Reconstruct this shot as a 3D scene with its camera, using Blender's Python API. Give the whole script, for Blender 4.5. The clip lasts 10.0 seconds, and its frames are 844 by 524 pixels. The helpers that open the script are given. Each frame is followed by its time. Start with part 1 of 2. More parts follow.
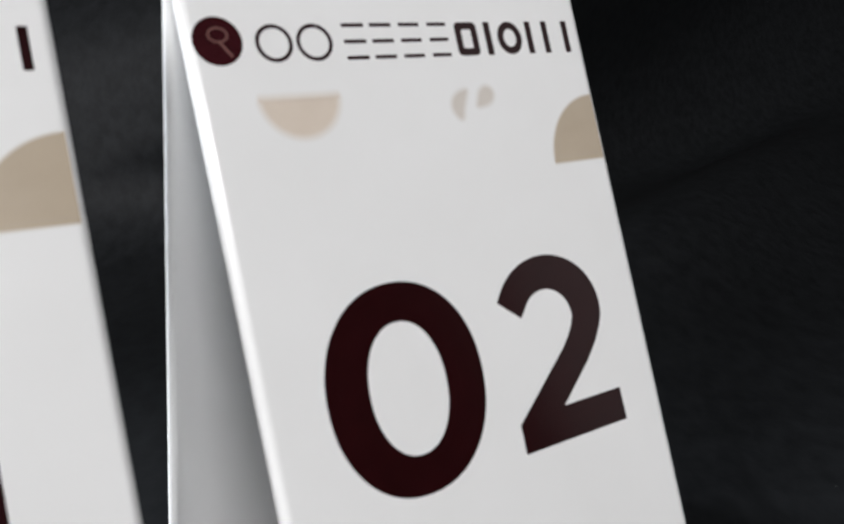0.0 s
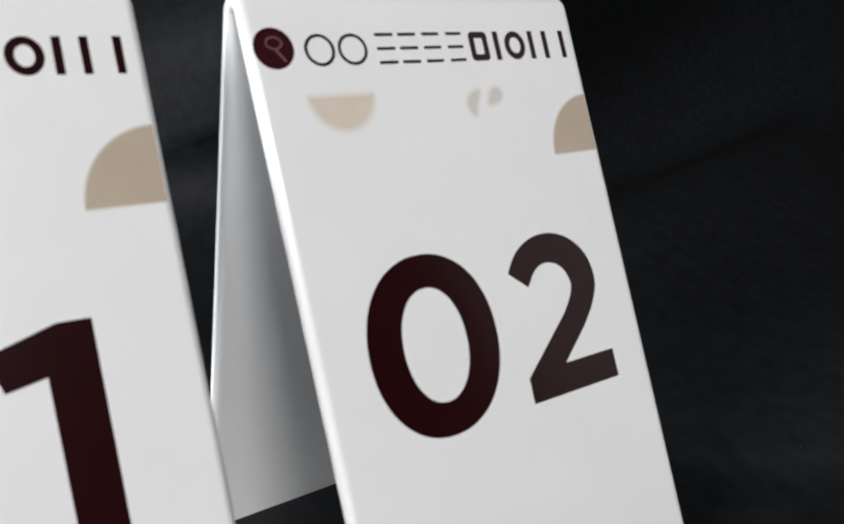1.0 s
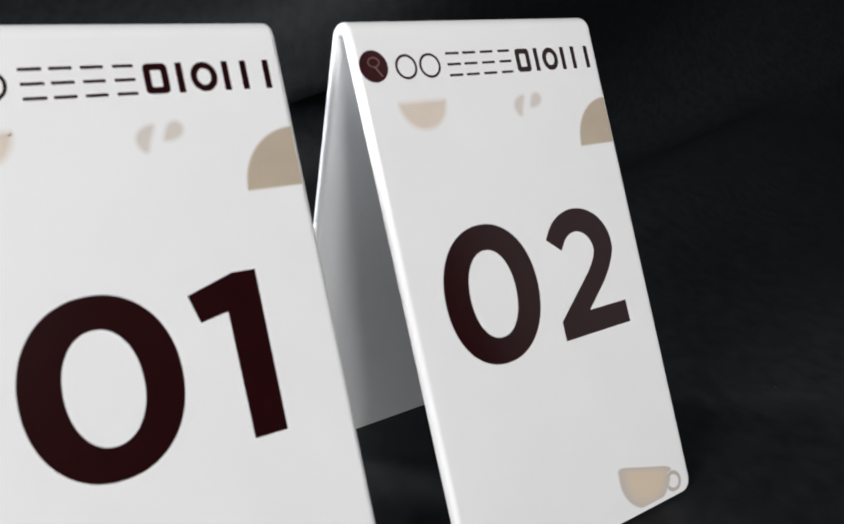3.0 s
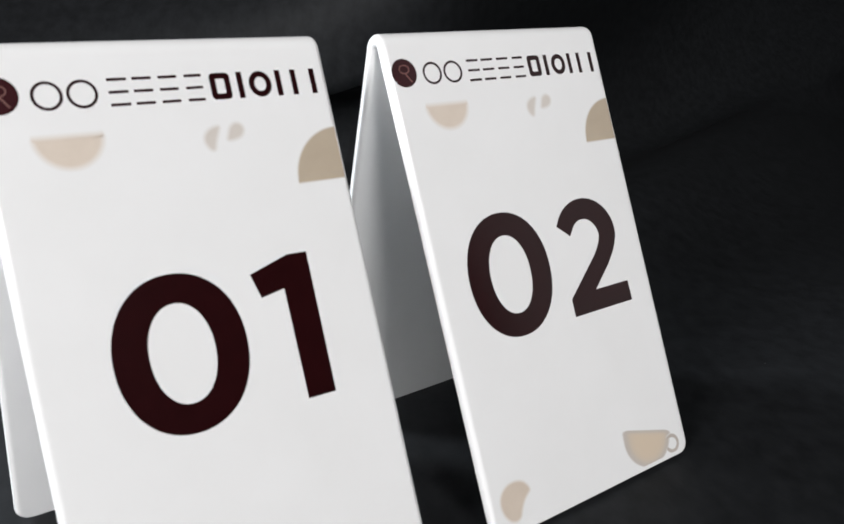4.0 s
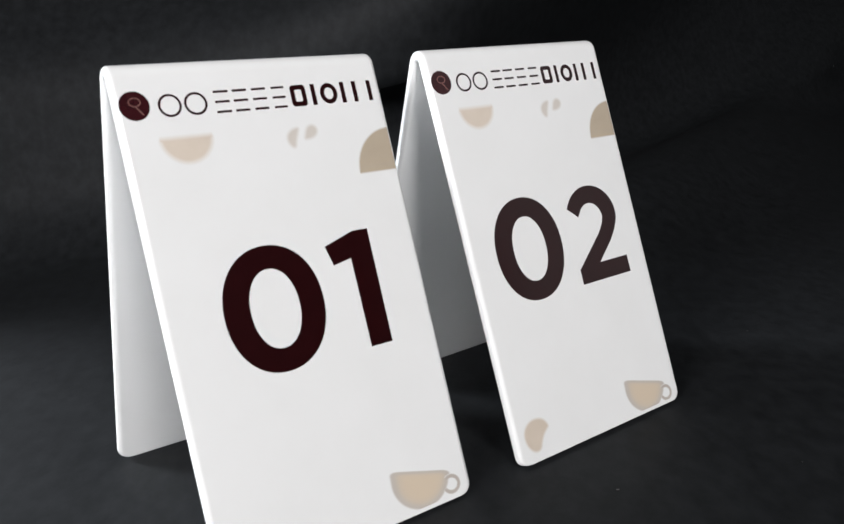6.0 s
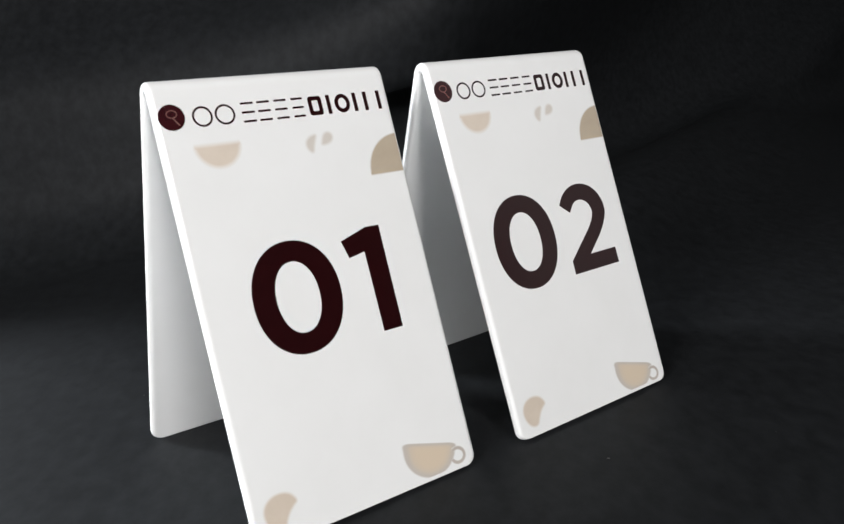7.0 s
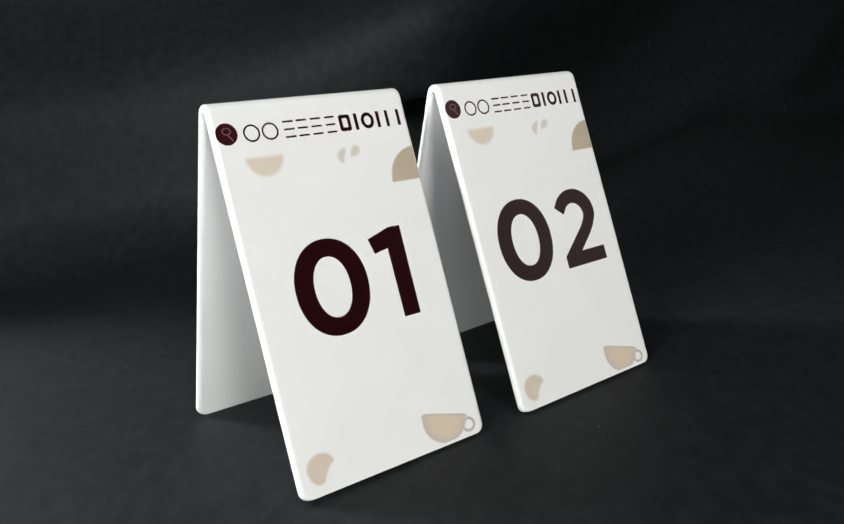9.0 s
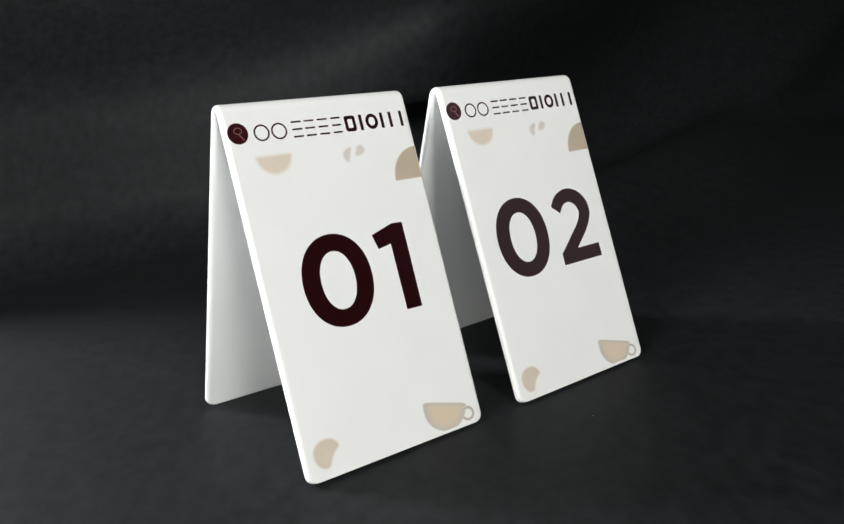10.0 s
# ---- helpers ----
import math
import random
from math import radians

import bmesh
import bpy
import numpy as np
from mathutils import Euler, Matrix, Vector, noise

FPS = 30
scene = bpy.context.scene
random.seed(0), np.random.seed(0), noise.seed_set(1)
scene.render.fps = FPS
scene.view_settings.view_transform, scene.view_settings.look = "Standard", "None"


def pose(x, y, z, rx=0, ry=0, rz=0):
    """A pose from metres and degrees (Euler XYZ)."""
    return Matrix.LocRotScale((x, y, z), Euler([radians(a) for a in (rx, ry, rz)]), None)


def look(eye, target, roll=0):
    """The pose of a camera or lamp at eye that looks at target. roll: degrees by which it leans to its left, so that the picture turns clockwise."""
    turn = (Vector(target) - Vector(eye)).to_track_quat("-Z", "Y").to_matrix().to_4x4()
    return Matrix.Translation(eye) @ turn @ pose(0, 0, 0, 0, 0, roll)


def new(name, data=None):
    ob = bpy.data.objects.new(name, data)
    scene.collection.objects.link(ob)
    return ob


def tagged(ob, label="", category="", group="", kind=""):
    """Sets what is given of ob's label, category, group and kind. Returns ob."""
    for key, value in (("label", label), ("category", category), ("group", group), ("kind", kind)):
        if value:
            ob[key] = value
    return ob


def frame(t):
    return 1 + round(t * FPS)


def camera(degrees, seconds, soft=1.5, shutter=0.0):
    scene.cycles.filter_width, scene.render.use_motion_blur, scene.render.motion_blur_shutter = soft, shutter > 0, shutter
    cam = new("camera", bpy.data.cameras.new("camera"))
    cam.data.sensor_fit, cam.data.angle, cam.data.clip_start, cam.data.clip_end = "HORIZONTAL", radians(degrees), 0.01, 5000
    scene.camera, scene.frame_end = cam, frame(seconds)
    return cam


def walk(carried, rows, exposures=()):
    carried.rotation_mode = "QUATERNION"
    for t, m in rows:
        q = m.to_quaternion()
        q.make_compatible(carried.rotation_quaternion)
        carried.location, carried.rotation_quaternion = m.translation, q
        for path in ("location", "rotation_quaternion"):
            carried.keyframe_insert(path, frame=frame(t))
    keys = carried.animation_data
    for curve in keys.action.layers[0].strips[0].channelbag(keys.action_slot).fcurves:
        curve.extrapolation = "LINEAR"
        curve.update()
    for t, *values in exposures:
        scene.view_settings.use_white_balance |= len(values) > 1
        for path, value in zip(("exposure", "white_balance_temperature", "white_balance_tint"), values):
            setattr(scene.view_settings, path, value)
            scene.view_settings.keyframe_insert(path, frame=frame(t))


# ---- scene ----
LENS = 54.65
cam = camera(LENS, 10.0, soft=1.5)
cam.data.dof.use_dof, cam.data.dof.focus_distance, cam.data.dof.aperture_fstop = True, 0.31, 41.0
# seconds, eye (m), yaw, pitch and roll (degrees)
PATH = [
    (0.0, 0.0188, -0.1146, 0.1005, -32.07, -14.58, -1.72),
    (0.5, 0.0091, -0.1213, 0.1016, -32.69, -14.64, -1.49),
    (1.0, 0.0014, -0.1270, 0.1008, -33.86, -14.27, -1.73),
    (1.5, -0.0064, -0.1330, 0.1042, -34.36, -15.12, -1.52),
    (2.0, -0.0143, -0.1398, 0.1064, -34.29, -15.41, -1.51),
    (2.5, -0.0246, -0.1464, 0.1053, -34.53, -14.86, -2.04),
    (3.0, -0.0331, -0.1510, 0.1091, -34.59, -15.84, -1.51),
    (4.5, -0.0598, -0.1724, 0.1125, -34.93, -15.92, -2.25),
    (5.0, -0.0671, -0.1792, 0.1141, -34.78, -15.94, -2.48),
    (5.5, -0.0738, -0.1860, 0.1144, -34.58, -15.59, -2.75),
    (6.0, -0.0829, -0.1913, 0.1165, -35.07, -15.83, -2.51),
    (7.5, -0.1046, -0.2160, 0.1211, -35.26, -15.54, -3.51),
    (8.0, -0.1124, -0.2222, 0.1225, -35.47, -15.41, -3.50),
    (8.5, -0.1192, -0.2284, 0.1258, -35.74, -15.53, -3.54),
    (9.0, -0.1247, -0.2326, 0.1269, -35.87, -15.31, -3.38),
    (9.5, -0.1277, -0.2375, 0.1276, -35.60, -15.24, -3.24),
    (10.0, -0.1324, -0.2415, 0.1268, -35.95, -14.98, -3.18),
]


def aim(x, y, z, yaw, pitch, roll):
    a, b = radians(yaw), radians(pitch)
    way = Vector((-math.sin(a) * math.cos(b), math.cos(a) * math.cos(b), math.sin(b)))
    return look((x, y, z), Vector((x, y, z)) + way, roll)


walk(cam, [(t, aim(*p)) for t, *p in PATH], exposures=[(0.0, -0.14, 6380, 11), (2.5, -0.1, 6388, 11), (4.5, 0.0, 6395, 11), (6.2, 0.0, 6400, 11), (7.5, 0.0, 6490, 9), (10.0, 0.0, 6540, 6)])

# ---- light: dim sky, and unseen lamps added in small openings round the set ----
world = bpy.data.worlds.new("sky")
scene.world = world
world.use_nodes = True
wn = world.node_tree
sky = wn.nodes.new("ShaderNodeTexSky")
sky.sky_type = "NISHITA"
sky.sun_disc = False
sky.sun_elevation, sky.sun_rotation = radians(35), radians(60)
wn.links.new(sky.outputs["Color"], wn.nodes["Background"].inputs["Color"])
wn.nodes["Background"].inputs["Strength"].default_value = 0.08

WEST_W, WEST_H = 0.42, 0.36
WEST_LAMP = (-1.005, -0.40, 0.50)      # unseen lamp added in the west wall, level with the signs: its centre
SIDE_W, SIDE_H = 0.46, 0.30
SIDE = (-0.36, -1.605, 1.05)        # unseen fill lamp added in the south wall, in front of the signs
COOL_W, COOL_H = 0.36, 0.36
COOL = (-0.76, 1.045, 0.50)         # a smaller unseen fill, added in the north wall beside the hung cloth to brighten its left


def added_lamp(centre, aim_at, w, h, watts, colour):
    lamp = bpy.data.lights.new("added_light", "AREA")
    lamp.shape, lamp.size, lamp.size_y = "RECTANGLE", w, h
    lamp.energy, lamp.color = watts, colour
    ob = new("added_light", lamp)
    ob.matrix_world = look(centre, aim_at)


added_lamp(WEST_LAMP, (0.05, 0.0, 0.06), WEST_W - 0.05, WEST_H - 0.05, 13.0, (0.99, 0.985, 0.98))
added_lamp(SIDE, (0.05, 0.0, 0.06), SIDE_W - 0.05, SIDE_H - 0.05, 21.2, (1.0, 0.985, 0.97))
added_lamp(COOL, (-0.1, 0.0, 0.1), COOL_W - 0.05, COOL_H - 0.05, 31.0, (0.90, 0.95, 1.0))


# ---- materials ----
def material(name):
    m = bpy.data.materials.new(name)
    m.use_nodes = True
    nt = m.node_tree
    return m, nt, nt.nodes["Principled BSDF"]


def node(nt, kind, **values):
    n = nt.nodes.new(kind)
    for k, v in values.items():
        n.inputs[k].default_value = v
    return n


def noise_node(nt, scale, detail=4.0, rough=0.55):
    co = nt.nodes.new("ShaderNodeTexCoord")
    n = node(nt, "ShaderNodeTexNoise", Scale=scale, Detail=detail, Roughness=rough)
    nt.links.new(co.outputs["Object"], n.inputs["Vector"])
    return n


def ramp(nt, source, lo, hi, p0=0.3, p1=0.7):
    r = nt.nodes.new("ShaderNodeValToRGB")
    r.color_ramp.elements[0].position, r.color_ramp.elements[1].position = p0, p1
    r.color_ramp.elements[0].color = (*lo, 1) if len(lo) == 3 else lo
    r.color_ramp.elements[1].color = (*hi, 1) if len(hi) == 3 else hi
    nt.links.new(source, r.inputs["Fac"])
    return r


def bump(nt, bsdf, source, strength, distance):
    b = node(nt, "ShaderNodeBump", Strength=strength, Distance=distance)
    nt.links.new(source, b.inputs["Height"])
    nt.links.new(b.outputs["Normal"], bsdf.inputs["Normal"])


def acrylic_nodes(nt, b, tone=None):
    """Glossy opal sheet: part of the light passes through. tone: given the sheet's colour, returns the colour with a print on it."""
    fine = noise_node(nt, 55.0, 3.0)
    c = ramp(nt, fine.outputs["Fac"], (0.800, 0.798, 0.788), (0.822, 0.820, 0.812)).outputs["Color"]
    if tone:
        c = tone(c)
    nt.links.new(c, b.inputs["Base Color"])
    haze = noise_node(nt, 160.0, 5.0, 0.7)
    r = ramp(nt, haze.outputs["Fac"], (0.17, 0.17, 0.17), (0.26, 0.26, 0.26))
    nt.links.new(r.outputs["Color"], b.inputs["Roughness"])
    b.inputs["Specular IOR Level"].default_value = 0.45
    glow = nt.nodes.new("ShaderNodeBsdfTranslucent")
    nt.links.new(c, glow.inputs["Color"])
    mix = nt.nodes.new("ShaderNodeMixShader")
    mix.inputs["Fac"].default_value = 0.02
    nt.links.new(b.outputs["BSDF"], mix.inputs[1])
    nt.links.new(glow.outputs["BSDF"], mix.inputs[2])
    nt.links.new(mix.outputs["Shader"], nt.nodes["Material Output"].inputs["Surface"])


def acrylic_material():
    m, nt, b = material("white_acrylic")
    acrylic_nodes(nt, b)
    return m


def ink_material(name, lo, hi, rough=0.17):
    m, nt, b = material(name)
    n = noise_node(nt, 240.0, 4.0, 0.6)
    c = ramp(nt, n.outputs["Fac"], lo, hi)
    nt.links.new(c.outputs["Color"], b.inputs["Base Color"])
    b.inputs["Roughness"].default_value = rough
    b.inputs["Specular IOR Level"].default_value = 0.5
    return m


def blend(nt, fac, low, high):
    """A colour between two, each a socket or a plain colour."""
    mix = nt.nodes.new("ShaderNodeMix")
    mix.data_type = "RGBA"
    nt.links.new(fac, mix.inputs[0])
    for slot, colour in ((6, low), (7, high)):
        if isinstance(colour, tuple):
            mix.inputs[slot].default_value = (*colour, 1)
        else:
            nt.links.new(colour, mix.inputs[slot])
    return mix.outputs[2]


def soft_print_material(name, lo, hi, fill=None):
    """A print whose ink thins out to the sheet at its rim (attribute 'ink'), with a warmer middle (attribute 'fill')."""
    m, nt, b = material(name)

    def tone(sheet):
        n = noise_node(nt, 130.0, 4.0, 0.6)
        colour = ramp(nt, n.outputs["Fac"], lo, hi).outputs["Color"]
        if fill:
            warm = nt.nodes.new("ShaderNodeAttribute")
            warm.attribute_name = "fill"
            colour = blend(nt, warm.outputs["Fac"], colour, fill)
        at = nt.nodes.new("ShaderNodeAttribute")
        at.attribute_name = "ink"
        return blend(nt, at.outputs["Fac"], sheet, colour)
    acrylic_nodes(nt, b, tone)
    return m


def cloth_material():
    m, nt, b = material("black_felt_cloth")
    broad = noise_node(nt, 45.0, 3.0, 0.55)
    mid = noise_node(nt, 190.0, 4.0, 0.62)
    # the nap is brushed one way: marks are long along the cloth
    nap = nt.nodes.new("ShaderNodeMapping")
    nap.vector_type = "TEXTURE"
    nap.inputs["Rotation"].default_value = (0, 0, radians(-30))
    nap.inputs["Scale"].default_value = (1.0, 1.6, 1.3)
    place = nt.nodes.new("ShaderNodeTexCoord")
    nt.links.new(place.outputs["Object"], nap.inputs["Vector"])
    nt.links.new(nap.outputs["Vector"], mid.inputs["Vector"])
    c1 = ramp(nt, mid.outputs["Fac"], (0.0084, 0.0092, 0.0101), (0.0149, 0.0162, 0.0178), 0.33, 0.67)
    c2 = ramp(nt, broad.outputs["Fac"], (0.88, 0.88, 0.88), (1.0, 1.0, 1.0))
    mul = nt.nodes.new("ShaderNodeMix")
    mul.data_type, mul.blend_type = "RGBA", "MULTIPLY"
    mul.inputs[0].default_value = 1.0
    nt.links.new(c1.outputs["Color"], mul.inputs[6])
    nt.links.new(c2.outputs["Color"], mul.inputs[7])
    nt.links.new(mul.outputs[2], b.inputs["Base Color"])
    fibre = noise_node(nt, 420.0, 5.0, 0.7)
    nt.links.new(nap.outputs["Vector"], fibre.inputs["Vector"])
    bump(nt, b, fibre.outputs["Fac"], 0.11, 0.0004)
    b.inputs["Roughness"].default_value = 0.62
    b.inputs["Specular IOR Level"].default_value = 0.16
    return m


def plaster_material(name, lo, hi):
    m, nt, b = material(name)
    n = noise_node(nt, 6.0, 6.0, 0.6)
    c = ramp(nt, n.outputs["Fac"], lo, hi)
    nt.links.new(c.outputs["Color"], b.inputs["Base Color"])
    f = noise_node(nt, 180.0, 3.0)
    bump(nt, b, f.outputs["Fac"], 0.2, 0.001)
    b.inputs["Roughness"].default_value = 0.8
    return m


ACRYLIC = acrylic_material()
INK = ink_material("dark_maroon_ink", (0.014, 0.0015, 0.0020), (0.018, 0.0021, 0.0027))
COPPER = ink_material("dull_copper_ink", (0.17, 0.085, 0.075), (0.21, 0.105, 0.095))
EMBLEM = ink_material("maroon_ink", (0.028, 0.0042, 0.0060), (0.036, 0.0058, 0.0080))
BEIGE = soft_print_material("faded_beige_print", (0.645, 0.555, 0.465), (0.69, 0.60, 0.51))
CUP = soft_print_material("cup_print", (0.50, 0.455, 0.41), (0.54, 0.49, 0.445), fill=(0.635, 0.525, 0.40))
HANDLE = soft_print_material("handle_print", (0.47, 0.42, 0.375), (0.51, 0.46, 0.41))
TAN = soft_print_material("tan_print", (0.445, 0.370, 0.280), (0.48, 0.400, 0.305))
GREY_BEIGE = soft_print_material("grey_beige_print", (0.60, 0.555, 0.50), (0.64, 0.59, 0.54))
BEAN = soft_print_material("bean_print", (0.595, 0.505, 0.415), (0.635, 0.545, 0.455))
CLOTH = cloth_material()
WALL = plaster_material("grey_wall_paint", (0.032, 0.032, 0.033), (0.042, 0.042, 0.043))
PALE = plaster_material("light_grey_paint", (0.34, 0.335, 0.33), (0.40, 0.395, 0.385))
CEIL = plaster_material("ceiling_paint", (0.035, 0.035, 0.035), (0.045, 0.045, 0.045))
FLOOR = plaster_material("grey_floor", (0.03, 0.029, 0.028), (0.04, 0.039, 0.038))
LINT = ink_material("pale_lint", (0.09, 0.09, 0.088), (0.13, 0.13, 0.125), 0.9)


# ---- building helpers ----
def mesh_of(name, bm, mat, smooth=False):
    me = bpy.data.meshes.new(name)
    bm.normal_update()
    bm.to_mesh(me)
    bm.free()
    me.materials.append(mat)
    if smooth:
        me.polygons.foreach_set("use_smooth", [True] * len(me.polygons))
    return me


def part(name, bm, mat, parent, label="", smooth=False):
    ob = new(name, mesh_of(name, bm, mat, smooth))
    ob.parent = parent
    return tagged(ob, label)


def add_box(bm, lo, hi):
    c = [(a + b) / 2 for a, b in zip(lo, hi)]
    s = [b - a for a, b in zip(lo, hi)]
    bmesh.ops.create_cube(bm, size=1.0, matrix=Matrix.LocRotScale(c, None, s))


# ---- the room: plain walls that close the place ----
X0, X1, Y0, Y1, Z1 = -1.00, 2.40, -1.60, 1.05, 2.40
T = 0.12


def box_structure(name, boxes, mat, label):
    bm = bmesh.new()
    for lo, hi in boxes:
        add_box(bm, lo, hi)
    return tagged(new(name, mesh_of(name, bm, mat)), label, name.split("_")[0], kind="structure")


def pierced(lo, hi, across, openings):
    """The boxes of a wall with rectangular openings (centre, width, height) in order along it; across: the axis along which it runs."""
    boxes = []

    def piece(p0, p1, z0, z1):
        l, u = list(lo), list(hi)
        l[across], u[across], l[2], u[2] = p0, p1, z0, z1
        boxes.append((tuple(l), tuple(u)))
    start = lo[across]
    for c, w, h in openings:
        a, b = c[across] - w / 2, c[across] + w / 2
        piece(start, a, lo[2], hi[2])
        piece(a, b, lo[2], c[2] - h / 2)
        piece(a, b, c[2] + h / 2, hi[2])
        start = b
    piece(start, hi[across], lo[2], hi[2])
    return boxes


box_structure("floor", [((X0 - T, Y0 - T, -0.10), (X1 + T, Y1 + T, -0.006))], FLOOR, "plain grey floor under the black cloth")
box_structure("ceiling", [((X0 - T, Y0 - T, Z1), (X1 + T, Y1 + T, Z1 + 0.1))], CEIL, "plain dark grey painted ceiling")
box_structure("wall_east", [((X1, Y0 - T, -0.006), (X1 + T, Y1 + T, Z1))], WALL, "plain dark grey painted wall")
box_structure("wall_south", pierced((X0, Y0 - T, -0.006), (X1, Y0, Z1), 0, [(SIDE, SIDE_W, SIDE_H)]), WALL,
              "plain dark grey wall with a small opening for an added lamp")
# unseen pale reflector, added to give the 02 ink its grey sheen
box_structure("wall_pier", [((0.80, -0.92, -0.006), (0.92, -0.52, Z1))], PALE, "plain light grey reflector added out of view")
box_structure("wall_west", pierced((X0 - T, Y0 - T, -0.006), (X0, Y1 + T, Z1), 1, [(WEST_LAMP, WEST_W, WEST_H)]), WALL,
              "plain dark grey wall with a small opening for an added lamp")
box_structure("wall_north", pierced((X0, Y1, -0.006), (X1, Y1 + T, Z1), 0, [(COOL, COOL_W, COOL_H)]), WALL,
              "plain dark grey wall with an added lamp's opening beside the hung cloth")


# ---- the black cloth: lies flat, then sweeps up behind the signs ----
BEND_Y, BEND_R, LENGTH = 0.27, 0.07, 1.15
SLOPE = radians(62)             # the cloth leans back behind the signs
BASE = -0.00103                 # the inner edges of the feet touch the cloth here
# folds: start and end along (x, s), half width, height
FOLDS = [
    (-0.30, 0.400, 0.12, 0.410, 0.050, 0.020),
    (0.241, 0.390, 0.509, 0.566, 0.120, 0.100),
    (0.301, 0.130, 1.264, 0.514, 0.050, 0.030),
    (0.269, 0.400, 1.951, 0.861, 0.054, 0.046),
]


def cloth_point(x, s):
    """x across the cloth, s along it from front to back; folds push along the normal."""
    arc = BEND_R * SLOPE
    recede = 0.05 * (math.hypot(max(0.0, x - 0.20), 0.1) - 0.1)
    s -= recede     # the hung part recedes to the east
    if s < BEND_Y:
        p, n = Vector((x, s, 0)), Vector((0, 0, 1))
    elif s < BEND_Y + arc:
        a = (s - BEND_Y) / BEND_R
        p = Vector((x, BEND_Y + BEND_R * math.sin(a), BEND_R * (1 - math.cos(a))))
        n = Vector((0, -math.sin(a), math.cos(a)))
    else:
        c, q, far = math.cos(SLOPE), math.sin(SLOPE), s - BEND_Y - arc
        p, n = Vector((x, BEND_Y + BEND_R * q + far * c, BEND_R * (1 - c) + far * q)), Vector((0, -q, c))
    h = 0.0
    for x0, s0, x1, s1, width, height in FOLDS:
        dx, ds = x1 - x0, s1 - s0
        L2 = dx * dx + ds * ds
        k = ((x - x0) * dx + (s - s0) * ds) / L2
        off = ((x - x0) * ds - (s - s0) * dx) / math.sqrt(L2)
        fade = 1.0 if 0 <= k <= 1 else math.exp(-((max(-k, k - 1)) * math.sqrt(L2) / 0.12) ** 2)
        h += height * fade * math.exp(-(off / width) ** 2)
    flat = min(1.0, max(0.0, (math.hypot(x - 0.05, s + 0.02) - 0.17) / 0.10))
    h += flat * 0.0014 * noise.noise(Vector((x * 6.0, s * 6.0, 3.1)))
    return p + n * max(0.0, h) + Vector((0, recede, BASE))


def cloth():
    bm = bmesh.new()
    nx, ns = 320, 320
    s_end = BEND_Y + LENGTH
    grid = []
    for j in range(ns + 1):
        s = -0.50 + (s_end + 0.50) * j / ns
        grid.append([bm.verts.new(cloth_point(-0.18 + 2.1 * i / nx, s)) for i in range(nx + 1)])
    for j in range(ns):
        for i in range(nx):
            bm.faces.new((grid[j][i], grid[j][i + 1], grid[j + 1][i + 1], grid[j + 1][i]))
    ob = new("backdrop_cloth", mesh_of("backdrop_cloth", bm, CLOTH, True))
    sol = ob.modifiers.new("thickness", "SOLIDIFY")
    sol.thickness, sol.offset = 0.0012, -1.0
    return tagged(ob, "black felt backdrop cloth lying flat and hung up behind the signs", "cloth", kind="structure")


cloth()

# ---- the signs ----
W = 0.070                       # width of a sign
EDGE_L = 0.0014                   # its left edge, from the left border of the artwork
THICK = 0.003
R_OUT = 0.0037
CORNER = 0.0028


class Shape:
    """One bent sheet: lean of the front and back leaf, and the front's length from the apex of their planes."""

    def __init__(self, lean, lean_back, slant, du, dv):
        self.lean, self.back, self.slant = lean, lean_back, slant
        self.apex = slant * math.cos(lean)
        self.du, self.dv = du, dv


def sign_profile(sh):
    """The outer line of the bent sheet, front foot to back foot: (y, z, normal y, normal z, way from the nearer foot)."""
    LEAN, LEAN_BACK, SLANT, APEX = sh.lean, sh.back, sh.slant, sh.apex
    pts = []
    back = APEX / math.cos(LEAN_BACK)
    half = (LEAN + LEAN_BACK) / 2
    tangent = R_OUT / math.tan(half)
    nf, nb = (-math.cos(LEAN), math.sin(LEAN)), (math.cos(LEAN_BACK), math.sin(LEAN_BACK))
    length_f, length_b = SLANT - tangent, back - tangent
    edge = [CORNER * (1 - math.cos(math.pi / 2 * k / 7)) for k in range(8)]
    for d in edge + [length_f * k / 24 for k in range(2, 24)]:
        v = SLANT - d
        pts.append((-v * math.sin(LEAN), APEX - v * math.cos(LEAN), *nf, d))
    cy = -tangent * math.sin(LEAN) - nf[0] * R_OUT
    cz = APEX - tangent * math.cos(LEAN) - nf[1] * R_OUT
    a0, a1 = math.atan2(nf[1], nf[0]), math.atan2(nb[1], nb[0])
    for k in range(21):
        a = a0 + (a1 - a0) * k / 20
        pts.append((cy + R_OUT * math.cos(a), cz + R_OUT * math.sin(a), math.cos(a), math.sin(a), 1.0))
    for d in [length_b * k / 24 for k in range(23, 1, -1)] + edge[::-1]:
        v = back - d
        pts.append((v * math.sin(LEAN_BACK), APEX - v * math.cos(LEAN_BACK), *nb, d))
    return pts


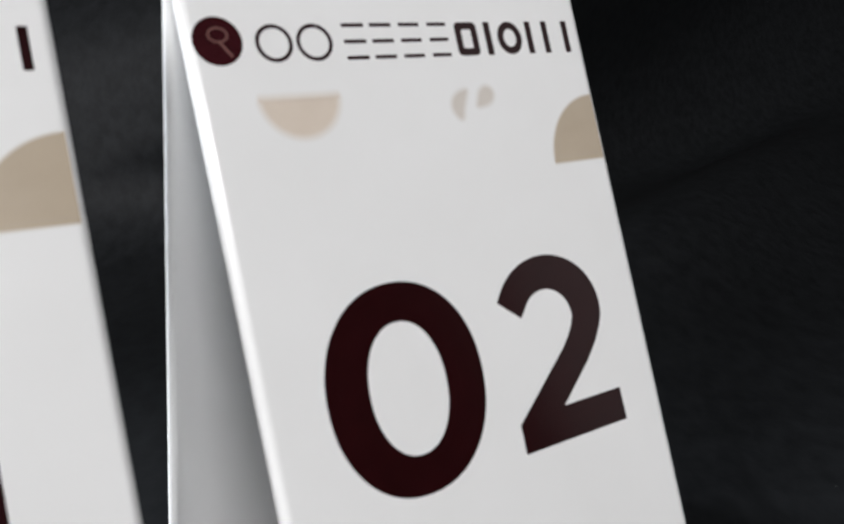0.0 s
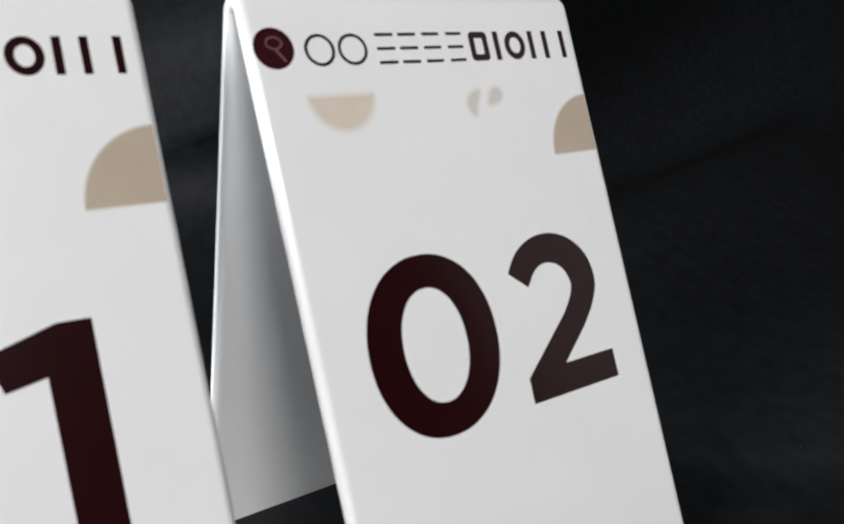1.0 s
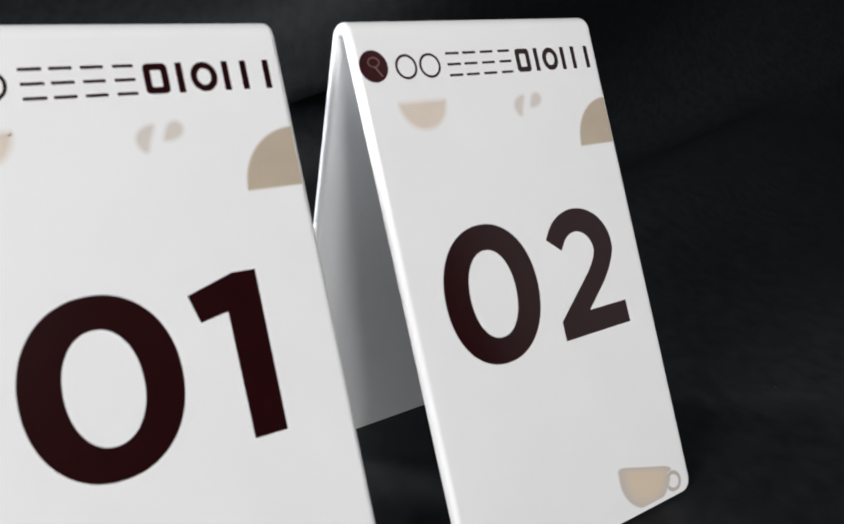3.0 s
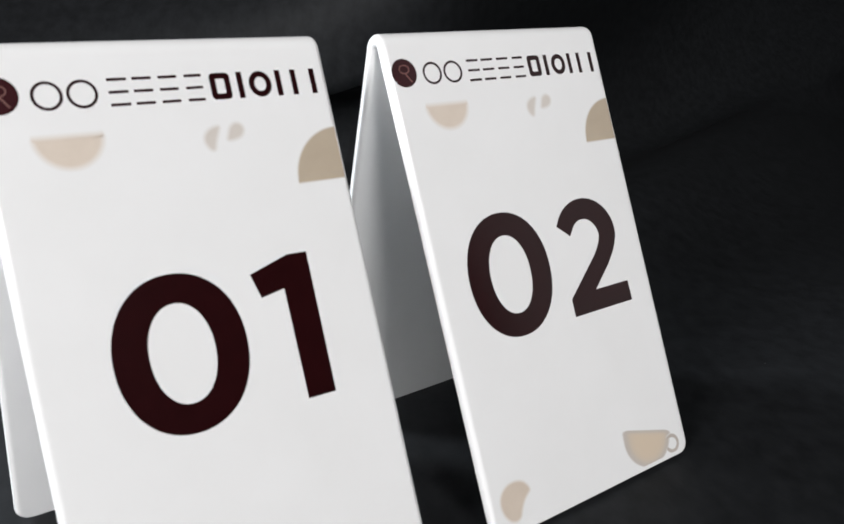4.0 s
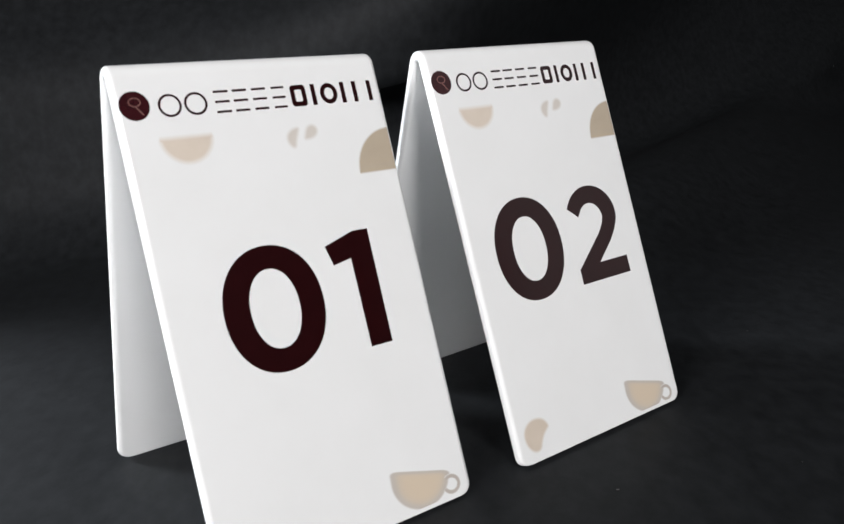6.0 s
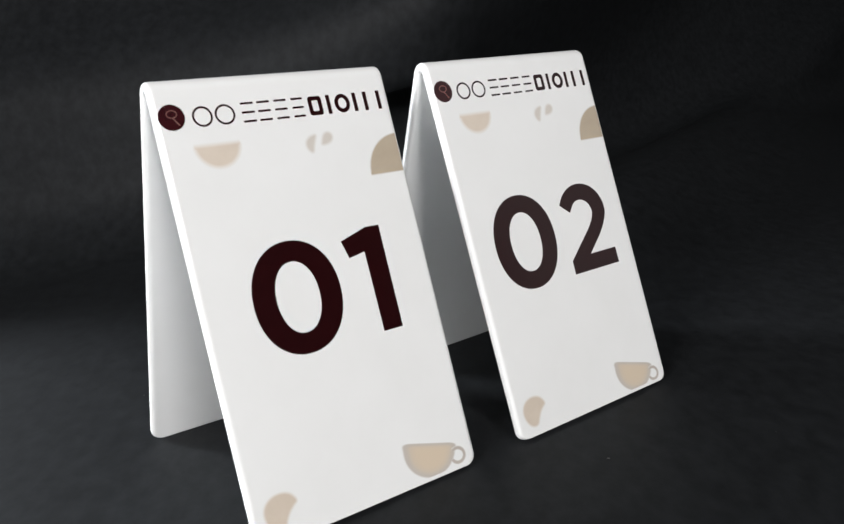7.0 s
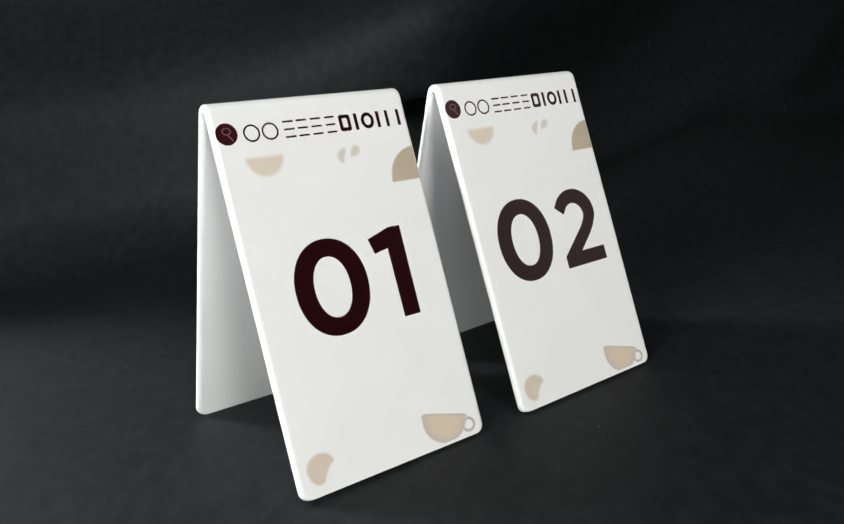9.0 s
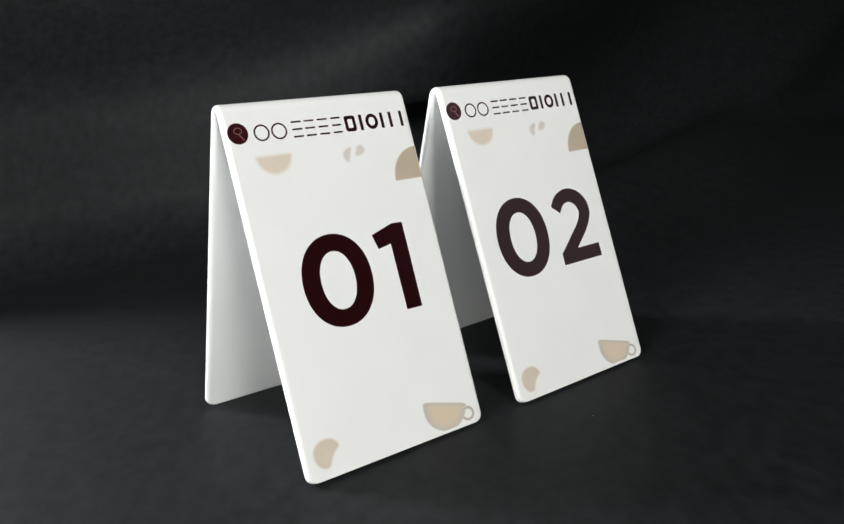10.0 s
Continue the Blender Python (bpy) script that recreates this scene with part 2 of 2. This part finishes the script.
def sheet_mesh(sh):
    bm = bmesh.new()
    rings = []
    r = 0.0012                                      # rounded edges
    for y, z, ny, nz, d in sign_profile(sh):
        inset = 0.0 if d >= CORNER else CORNER - math.sqrt(max(0.0, CORNER ** 2 - (CORNER - d) ** 2))
        hw = (W - EDGE_L) / 2 + 0.00015 - inset
        ring = []
        outline = []
        for sx, sd, a0 in ((1, 0, 90), (1, 1, 0), (-1, 1, -90), (-1, 0, -180)):
            cx, cd = sx * (hw - r), r if sd == 0 else THICK - r
            corner = [(cx + r * math.cos(radians(a0 - 18 * k)), cd - r * math.sin(radians(a0 - 18 * k))) for k in range(6)]
            (fx, fd), (lx, ld) = corner[0], corner[-1]
            tx, td = math.sin(radians(a0)), math.cos(radians(a0))      # along the flat before the corner
            ex, ed = math.sin(radians(a0 - 90)), math.cos(radians(a0 - 90))
            outline += [(fx - 0.0003 * tx, fd - 0.0003 * td)] + corner + [(lx + 0.0003 * ex, ld + 0.0003 * ed)]
        for px, pd in outline:
            ring.append(bm.verts.new((px + EDGE_L / 2, y - ny * pd, z - nz * pd)))
        rings.append(ring)
    n = len(rings[0])
    for a, b in zip(rings, rings[1:]):
        for i in range(n):
            bm.faces.new((a[i], a[(i + 1) % n], b[(i + 1) % n], b[i]))
    bm.faces.new(rings[0][::-1])
    bm.faces.new(rings[-1])
    bmesh.ops.recalc_face_normals(bm, faces=bm.faces)
    return bm


SHAPE = None                    # the sheet that the prints are laid on


def on_face(u, v, lift):
    """A point of the front leaf from the artwork's millimetres: u from its left border, v downwards."""
    sh = SHAPE
    u, v = (0.577 + 0.9863 * u + sh.du) / 1000, (0.9801 * v + (-1.885) + sh.dv) / 1000
    u, v = min(u, W - 0.0006), min(v, sh.slant - 0.0010)
    return Vector((u - W / 2, -v * math.sin(sh.lean) - lift * math.cos(sh.lean), sh.apex - v * math.cos(sh.lean) + lift * math.sin(sh.lean)))


LIFT = 0.000025


def add_film(bm, outer, inner=None, lift=LIFT):
    """A thin film of ink on the front leaf: an outline, or the band between two outlines of equal count."""
    top = [bm.verts.new(on_face(u, v, lift)) for u, v in outer]
    low = [bm.verts.new(on_face(u, v, 0.000005)) for u, v in outer]
    n = len(outer)
    if inner is None:
        bm.faces.new(top)
    else:
        itop = [bm.verts.new(on_face(u, v, lift)) for u, v in inner]
        for i in range(n):
            j = (i + 1) % n
            bm.faces.new((top[i], top[j], itop[j], itop[i]))
    for i in range(n):
        j = (i + 1) % n
        bm.faces.new((low[i], low[j], top[j], top[i]))


def smooth(outline, times=2):
    """Corner-cutting of a closed outline."""
    for _ in range(times):
        cut = []
        for (u0, v0), (u1, v1) in zip(outline, outline[1:] + outline[:1]):
            cut += [(0.75 * u0 + 0.25 * u1, 0.75 * v0 + 0.25 * v1), (0.25 * u0 + 0.75 * u1, 0.25 * v0 + 0.75 * v1)]
        outline = cut
    return outline


def soft_film(outline, rim=1.4, lift=LIFT):
    """A film with a soft rim: the outline pulled in a little, and a faded border round it."""
    bm = bmesh.new()
    ink = bm.verts.layers.float.new("ink")
    n = len(outline)
    area = sum(outline[i][0] * outline[(i + 1) % n][1] - outline[(i + 1) % n][0] * outline[i][1] for i in range(n))
    side = 1 if area > 0 else -1
    rows = []
    for k, off in ((1.0, -rim * 0.5), (0.45, 0.0), (0.0, rim * 0.5)):
        row = []
        for i, (u, v) in enumerate(outline):
            (u0, v0), (u1, v1) = outline[i - 1], outline[(i + 1) % n]
            du, dv = u1 - u0, v1 - v0
            q = math.hypot(du, dv) or 1.0
            w = bm.verts.new(on_face(min(69.7, max(0.3, u + off * side * dv / q)), min(129.5, v - off * side * du / q), lift))
            w[ink] = k
            row.append(w)
        rows.append(row)
    bm.faces.new(rows[0])
    for a, b in zip(rows, rows[1:]):
        for i in range(n):
            j = (i + 1) % n
            bm.faces.new((a[i], a[j], b[j], b[i]))
    bmesh.ops.triangulate(bm, faces=[f for f in bm.faces if len(f.verts) > 4])
    return bm


def oval(cu, cv, ru, rv, n=64, power=2.0, a0=0.0):
    pts = []
    for k in range(n):
        a = 2 * math.pi * k / n + a0
        c, s = math.cos(a), math.sin(a)
        pts.append((cu + ru * math.copysign(abs(c) ** (2 / power), c), cv + rv * math.copysign(abs(s) ** (2 / power), s)))
    return pts


def arc(cu, cv, r, a0, a1, n, rv=None):
    return [(cu + r * math.cos(radians(a0 + (a1 - a0) * k / n)), cv + (rv or r) * math.sin(radians(a0 + (a1 - a0) * k / n))) for k in range(n + 1)]


def numeral_zero(cu):
    bm = bmesh.new()
    add_film(bm, oval(cu, 71.25, 12.9, 15.35, 96, 2.12), oval(cu, 71.25, 6.35, 9.65, 96, 2.1))
    return bm


def numeral_one(u):
    bm = bmesh.new()
    add_film(bm, [(u + p, q) for p, q in ((43.6, 59.0), (52.3, 56.3), (56.7, 56.4), (56.7, 86.3), (50.4, 86.3), (50.2, 63.1), (45.0, 64.1))])
    return bm


def numeral_two():
    """A round-shouldered two: a band along an arc and a slant, with a flat foot."""
    outer = [(40.8, 62.4)] + arc(50.75, 66.1, 10.6, 212, 372, 24, 9.7) + [(60.3, 69.8), (58.9, 72.0), (56.4, 74.8)]
    inner = [(44.8, 65.6)] + arc(50.1, 66.9, 4.95, 212, 362, 24, 5.0) + [(54.4, 68.6), (53.35, 70.1), (51.8, 71.8)]
    bm = bmesh.new()
    add_film(bm, outer + [(49.6, 80.7), (61.8, 80.7), (61.9, 86.1), (40.4, 86.1), (40.4, 81.5)] + inner[::-1])
    bmesh.ops.triangulate(bm, faces=[f for f in bm.faces if len(f.verts) > 4])
    return bm


def rounded(u0, u1, v0, v1, r):
    return (arc(u1 - r, v1 - r, r, 0, 90, 5) + arc(u0 + r, v1 - r, r, 90, 180, 5)
            + arc(u0 + r, v0 + r, r, 180, 270, 5) + arc(u1 - r, v0 + r, r, 270, 360, 5))


# the name on the sign is kept as plain shapes, one to a letter: kind, start, end, stroke (mm)
THIN, BOLD = 0.58, 1.22
MARKS = [("ring", 10.4, 15.9, THIN), ("ring", 16.5, 22.1, THIN), ("bars", 24.0, 27.7, THIN), ("bars", 28.7, 32.4, THIN), ("bars", 33.7, 37.4, THIN),
         ("bars", 38.9, 42.4, THIN), ("frame", 43.9, 48.2, BOLD), ("post", 49.7, 51.0, BOLD), ("ring", 52.2, 57.2, BOLD), ("posts", 58.3, 63.1, BOLD),
         ("post", 66.4, 67.7, BOLD)]


def mark(kind, u0, u1, stroke):
    """A plain shape that fills the place of one letter: a ring, level bars, a frame or upright posts."""
    bm = bmesh.new()
    v0, v1 = 17.45, 22.95
    cu, cv, ru, rv = (u0 + u1) / 2, (v0 + v1) / 2, (u1 - u0) / 2, (v1 - v0) / 2
    if kind == "ring":
        add_film(bm, oval(cu, cv, ru, rv, 40), oval(cu, cv, ru - stroke, rv - stroke, 40))
    elif kind == "frame":
        add_film(bm, rounded(u0, u1, v0, v1, 0.9), rounded(u0 + stroke, u1 - stroke, v0 + stroke, v1 - stroke, 0.3))
    elif kind == "bars":
        for k in range(3):
            v = v0 + (v1 - v0 - stroke) * k / 2
            add_film(bm, rounded(u0, u1, v, v + stroke, 0.12))
    else:
        for p in (u0, u1 - stroke) if kind == "posts" else (u0,):
            add_film(bm, rounded(p, p + stroke, v0, v1, 0.12))
    return bm


def disc():
    bm = bmesh.new()
    add_film(bm, oval(5.15, 19.75, 3.45, 3.42, 48))
    return bm


def emblem():
    """A plain loop and a slanting stroke in a fine copper line."""
    bm = bmesh.new()
    add_film(bm, oval(5.3, 18.9, 1.45, 1.1, 24), oval(5.3, 18.9, 1.2, 0.86, 24), lift=0.00004)
    add_film(bm, [(5.2, 19.9), (5.5, 19.8), (7.0, 21.9), (6.7, 22.05)], lift=0.00004)
    return bm


def bowl():
    return soft_film(arc(15.25, 27.8, 6.15, 0, 180, 28))


def bean_half_left():
    return soft_film(smooth([(44.2, 28.2), (42.4, 28.4), (40.8, 29.4), (40.2, 30.8), (40.5, 32.2), (41.4, 33.3), (42.3, 33.2), (42.7, 31.6), (43.4, 30.0)]), 1.0)


def bean_half_right():
    return soft_film(smooth([(46.4, 28.3), (47.6, 27.8), (48.8, 28.4), (49.1, 29.6), (48.3, 30.9), (46.6, 31.5), (44.9, 31.5), (45.4, 30.2), (45.8, 29.1)]), 1.0)


def quarter():
    return soft_film(arc(69.9, 42.0, 11.3, 180, 270, 20, 11.4) + [(69.9, 42.0)], 0.6)


def bean():
    return soft_film(smooth([(10.2, 118.6), (12.4, 119.6), (13.8, 121.9), (12.5, 122.7), (11.2, 123.8), (10.0, 125.5), (9.2, 127.35), (7.6, 127.8), (5.8, 127.0),
                      (4.4, 124.9), (4.0, 122.2), (5.0, 120.0), (7.3, 118.6)]), 0.9)


CUP_TURN = radians(16.2)


def cup_frame(p, q):
    """p along the rim, q down from it, in mm, about the left end of the rim."""
    c, s = math.cos(CUP_TURN), math.sin(CUP_TURN)
    return 46.9 + p * c - q * s, 118.4 + p * s + q * c


def cup_outline():
    pts = [(-0.1, -0.4), (6.0, -0.4), (12.0, -0.4), (18.8, -0.4)]
    for k in range(1, 20):
        a = math.pi * k / 20
        pts.append((9.35 + 9.0 * math.cos(a), 0.4 + 8.9 * math.sin(a) ** 0.9))
    return smooth(pts)


def cup_bowl():
    """The cup: ink fades out at the rim; the warm fill (attribute 'fill') fades out towards its lower left side and up to the lip."""
    bm = bmesh.new()
    ink, warm = bm.verts.layers.float.new("ink"), bm.verts.layers.float.new("fill")
    rows = []
    for scale, k, f in ((0.30, 1.0, 1.0), (0.55, 1.0, 0.95), (0.72, 1.0, 0.7), (0.84, 1.0, 0.2), (0.945, 1.0, 0.0), (0.985, 0.5, 0.0), (1.02, 0.0, 0.0)):
        row = []
        for p, q in cup_outline():
            w = bm.verts.new(on_face(*cup_frame(10.2 + (p - 10.2) * scale, 3.0 + (q - 3.0) * scale), LIFT))
            w[ink], w[warm] = k, f
            row.append(w)
        rows.append(row)
    bm.faces.new(rows[0])
    n = len(rows[0])
    for a, b in zip(rows, rows[1:]):
        for i in range(n):
            j = (i + 1) % n
            bm.faces.new((a[i], a[j], b[j], b[i]))
    bmesh.ops.triangulate(bm, faces=[f for f in bm.faces if len(f.verts) > 4])
    return bm


def cup_handle():
    """A round loop, open where it meets the side of the cup."""
    bm = bmesh.new()
    ink = bm.verts.layers.float.new("ink")
    rows = []
    for k, d in ((0.0, 0.20), (1.0, -0.10), (1.0, -0.80), (0.0, -1.02)):
        row = []
        for p in arc(19.1, 3.3, 2.75 + d, -142, 142, 28, 2.5 + d):
            w = bm.verts.new(on_face(*cup_frame(*p), LIFT * 1.7))
            w[ink] = k
            row.append(w)
        rows.append(row)
    for a, b in zip(rows, rows[1:]):
        for i in range(28):
            bm.faces.new((a[i], a[i + 1], b[i + 1], b[i]))
    return bm


def numbers_sign(number, shape, label):
    global SHAPE
    SHAPE = shape
    sign = tagged(new("table_number_sign"), label, "table sign", "table number signs")
    part("bent_sheet", sheet_mesh(shape), ACRYLIC, sign, "glossy white opal acrylic sheet", smooth=True)
    if number == 1:
        part("numeral", numeral_zero(27.35), INK, sign, "dark maroon numeral zero")
        part("numeral", numeral_one(0.0), INK, sign, "dark maroon numeral one")
    else:
        part("numeral", numeral_zero(22.75), INK, sign, "dark maroon numeral zero")
        part("numeral", numeral_two(), INK, sign, "dark maroon numeral two")
    disc_ob = part("logo_disc", disc(), EMBLEM, sign, "round dark maroon emblem")
    part("logo_line", emblem(), COPPER, disc_ob, "fine dull copper line")
    for m in MARKS:
        part("name_mark", mark(*m), INK, sign)
    part("bowl_print", bowl(), BEIGE, sign, "faded beige half-round bowl")
    part("bean_print", bean_half_left(), GREY_BEIGE, sign, "faded beige coffee bean half")
    part("bean_print", bean_half_right(), GREY_BEIGE, sign, "faded beige coffee bean half")
    part("quarter_print", quarter(), TAN, sign, "tan quarter-round motif cut by the edge")
    part("bean_print", bean(), BEAN, sign, "beige curved coffee bean")
    cup_ob = part("cup_print", cup_bowl(), CUP, sign, "beige coffee cup motif")
    part("cup_handle_print", cup_handle(), HANDLE, cup_ob, "grey-beige ring handle")
    return sign


first = numbers_sign(1, Shape(radians(19.39), radians(18.4), 0.1264, 0.0, 0.0), "white bent acrylic table sign numbered 01 on black cloth")
second = numbers_sign(2, Shape(radians(19.37), radians(18.4), 0.1259, -0.16, -0.03), "white bent acrylic table sign numbered 02 on black cloth")
first.matrix_world = pose(0, 0, 0, 0, 0.62, 0)
second.matrix_world = pose(0.0852, -0.0007, 0, 0, 0, 0.60)


# ---- lint on the cloth ----
def lint():
    bm = bmesh.new()
    spots = [(0.065, -0.065)]
    for _ in range(30):
        spots.append((random.uniform(-0.35, 0.40), random.uniform(-0.20, 0.25)))
    for i, (x, y) in enumerate(spots):
        r = 0.00025 if i == 0 else random.uniform(0.00008, 0.00022)
        m = Matrix.Translation((x, y, BASE + r * 0.5)) @ pose(0, 0, 0, 0, 0, random.uniform(0, 180)) @ Matrix.Diagonal((random.uniform(1, 2.5), 0.8, 0.6, 1))
        bmesh.ops.create_icosphere(bm, subdivisions=1, radius=r, matrix=m)
    return tagged(new("lint", mesh_of("lint", bm, LINT)), "tiny pale lint specks on the black cloth", "lint", kind="stuff")


lint()
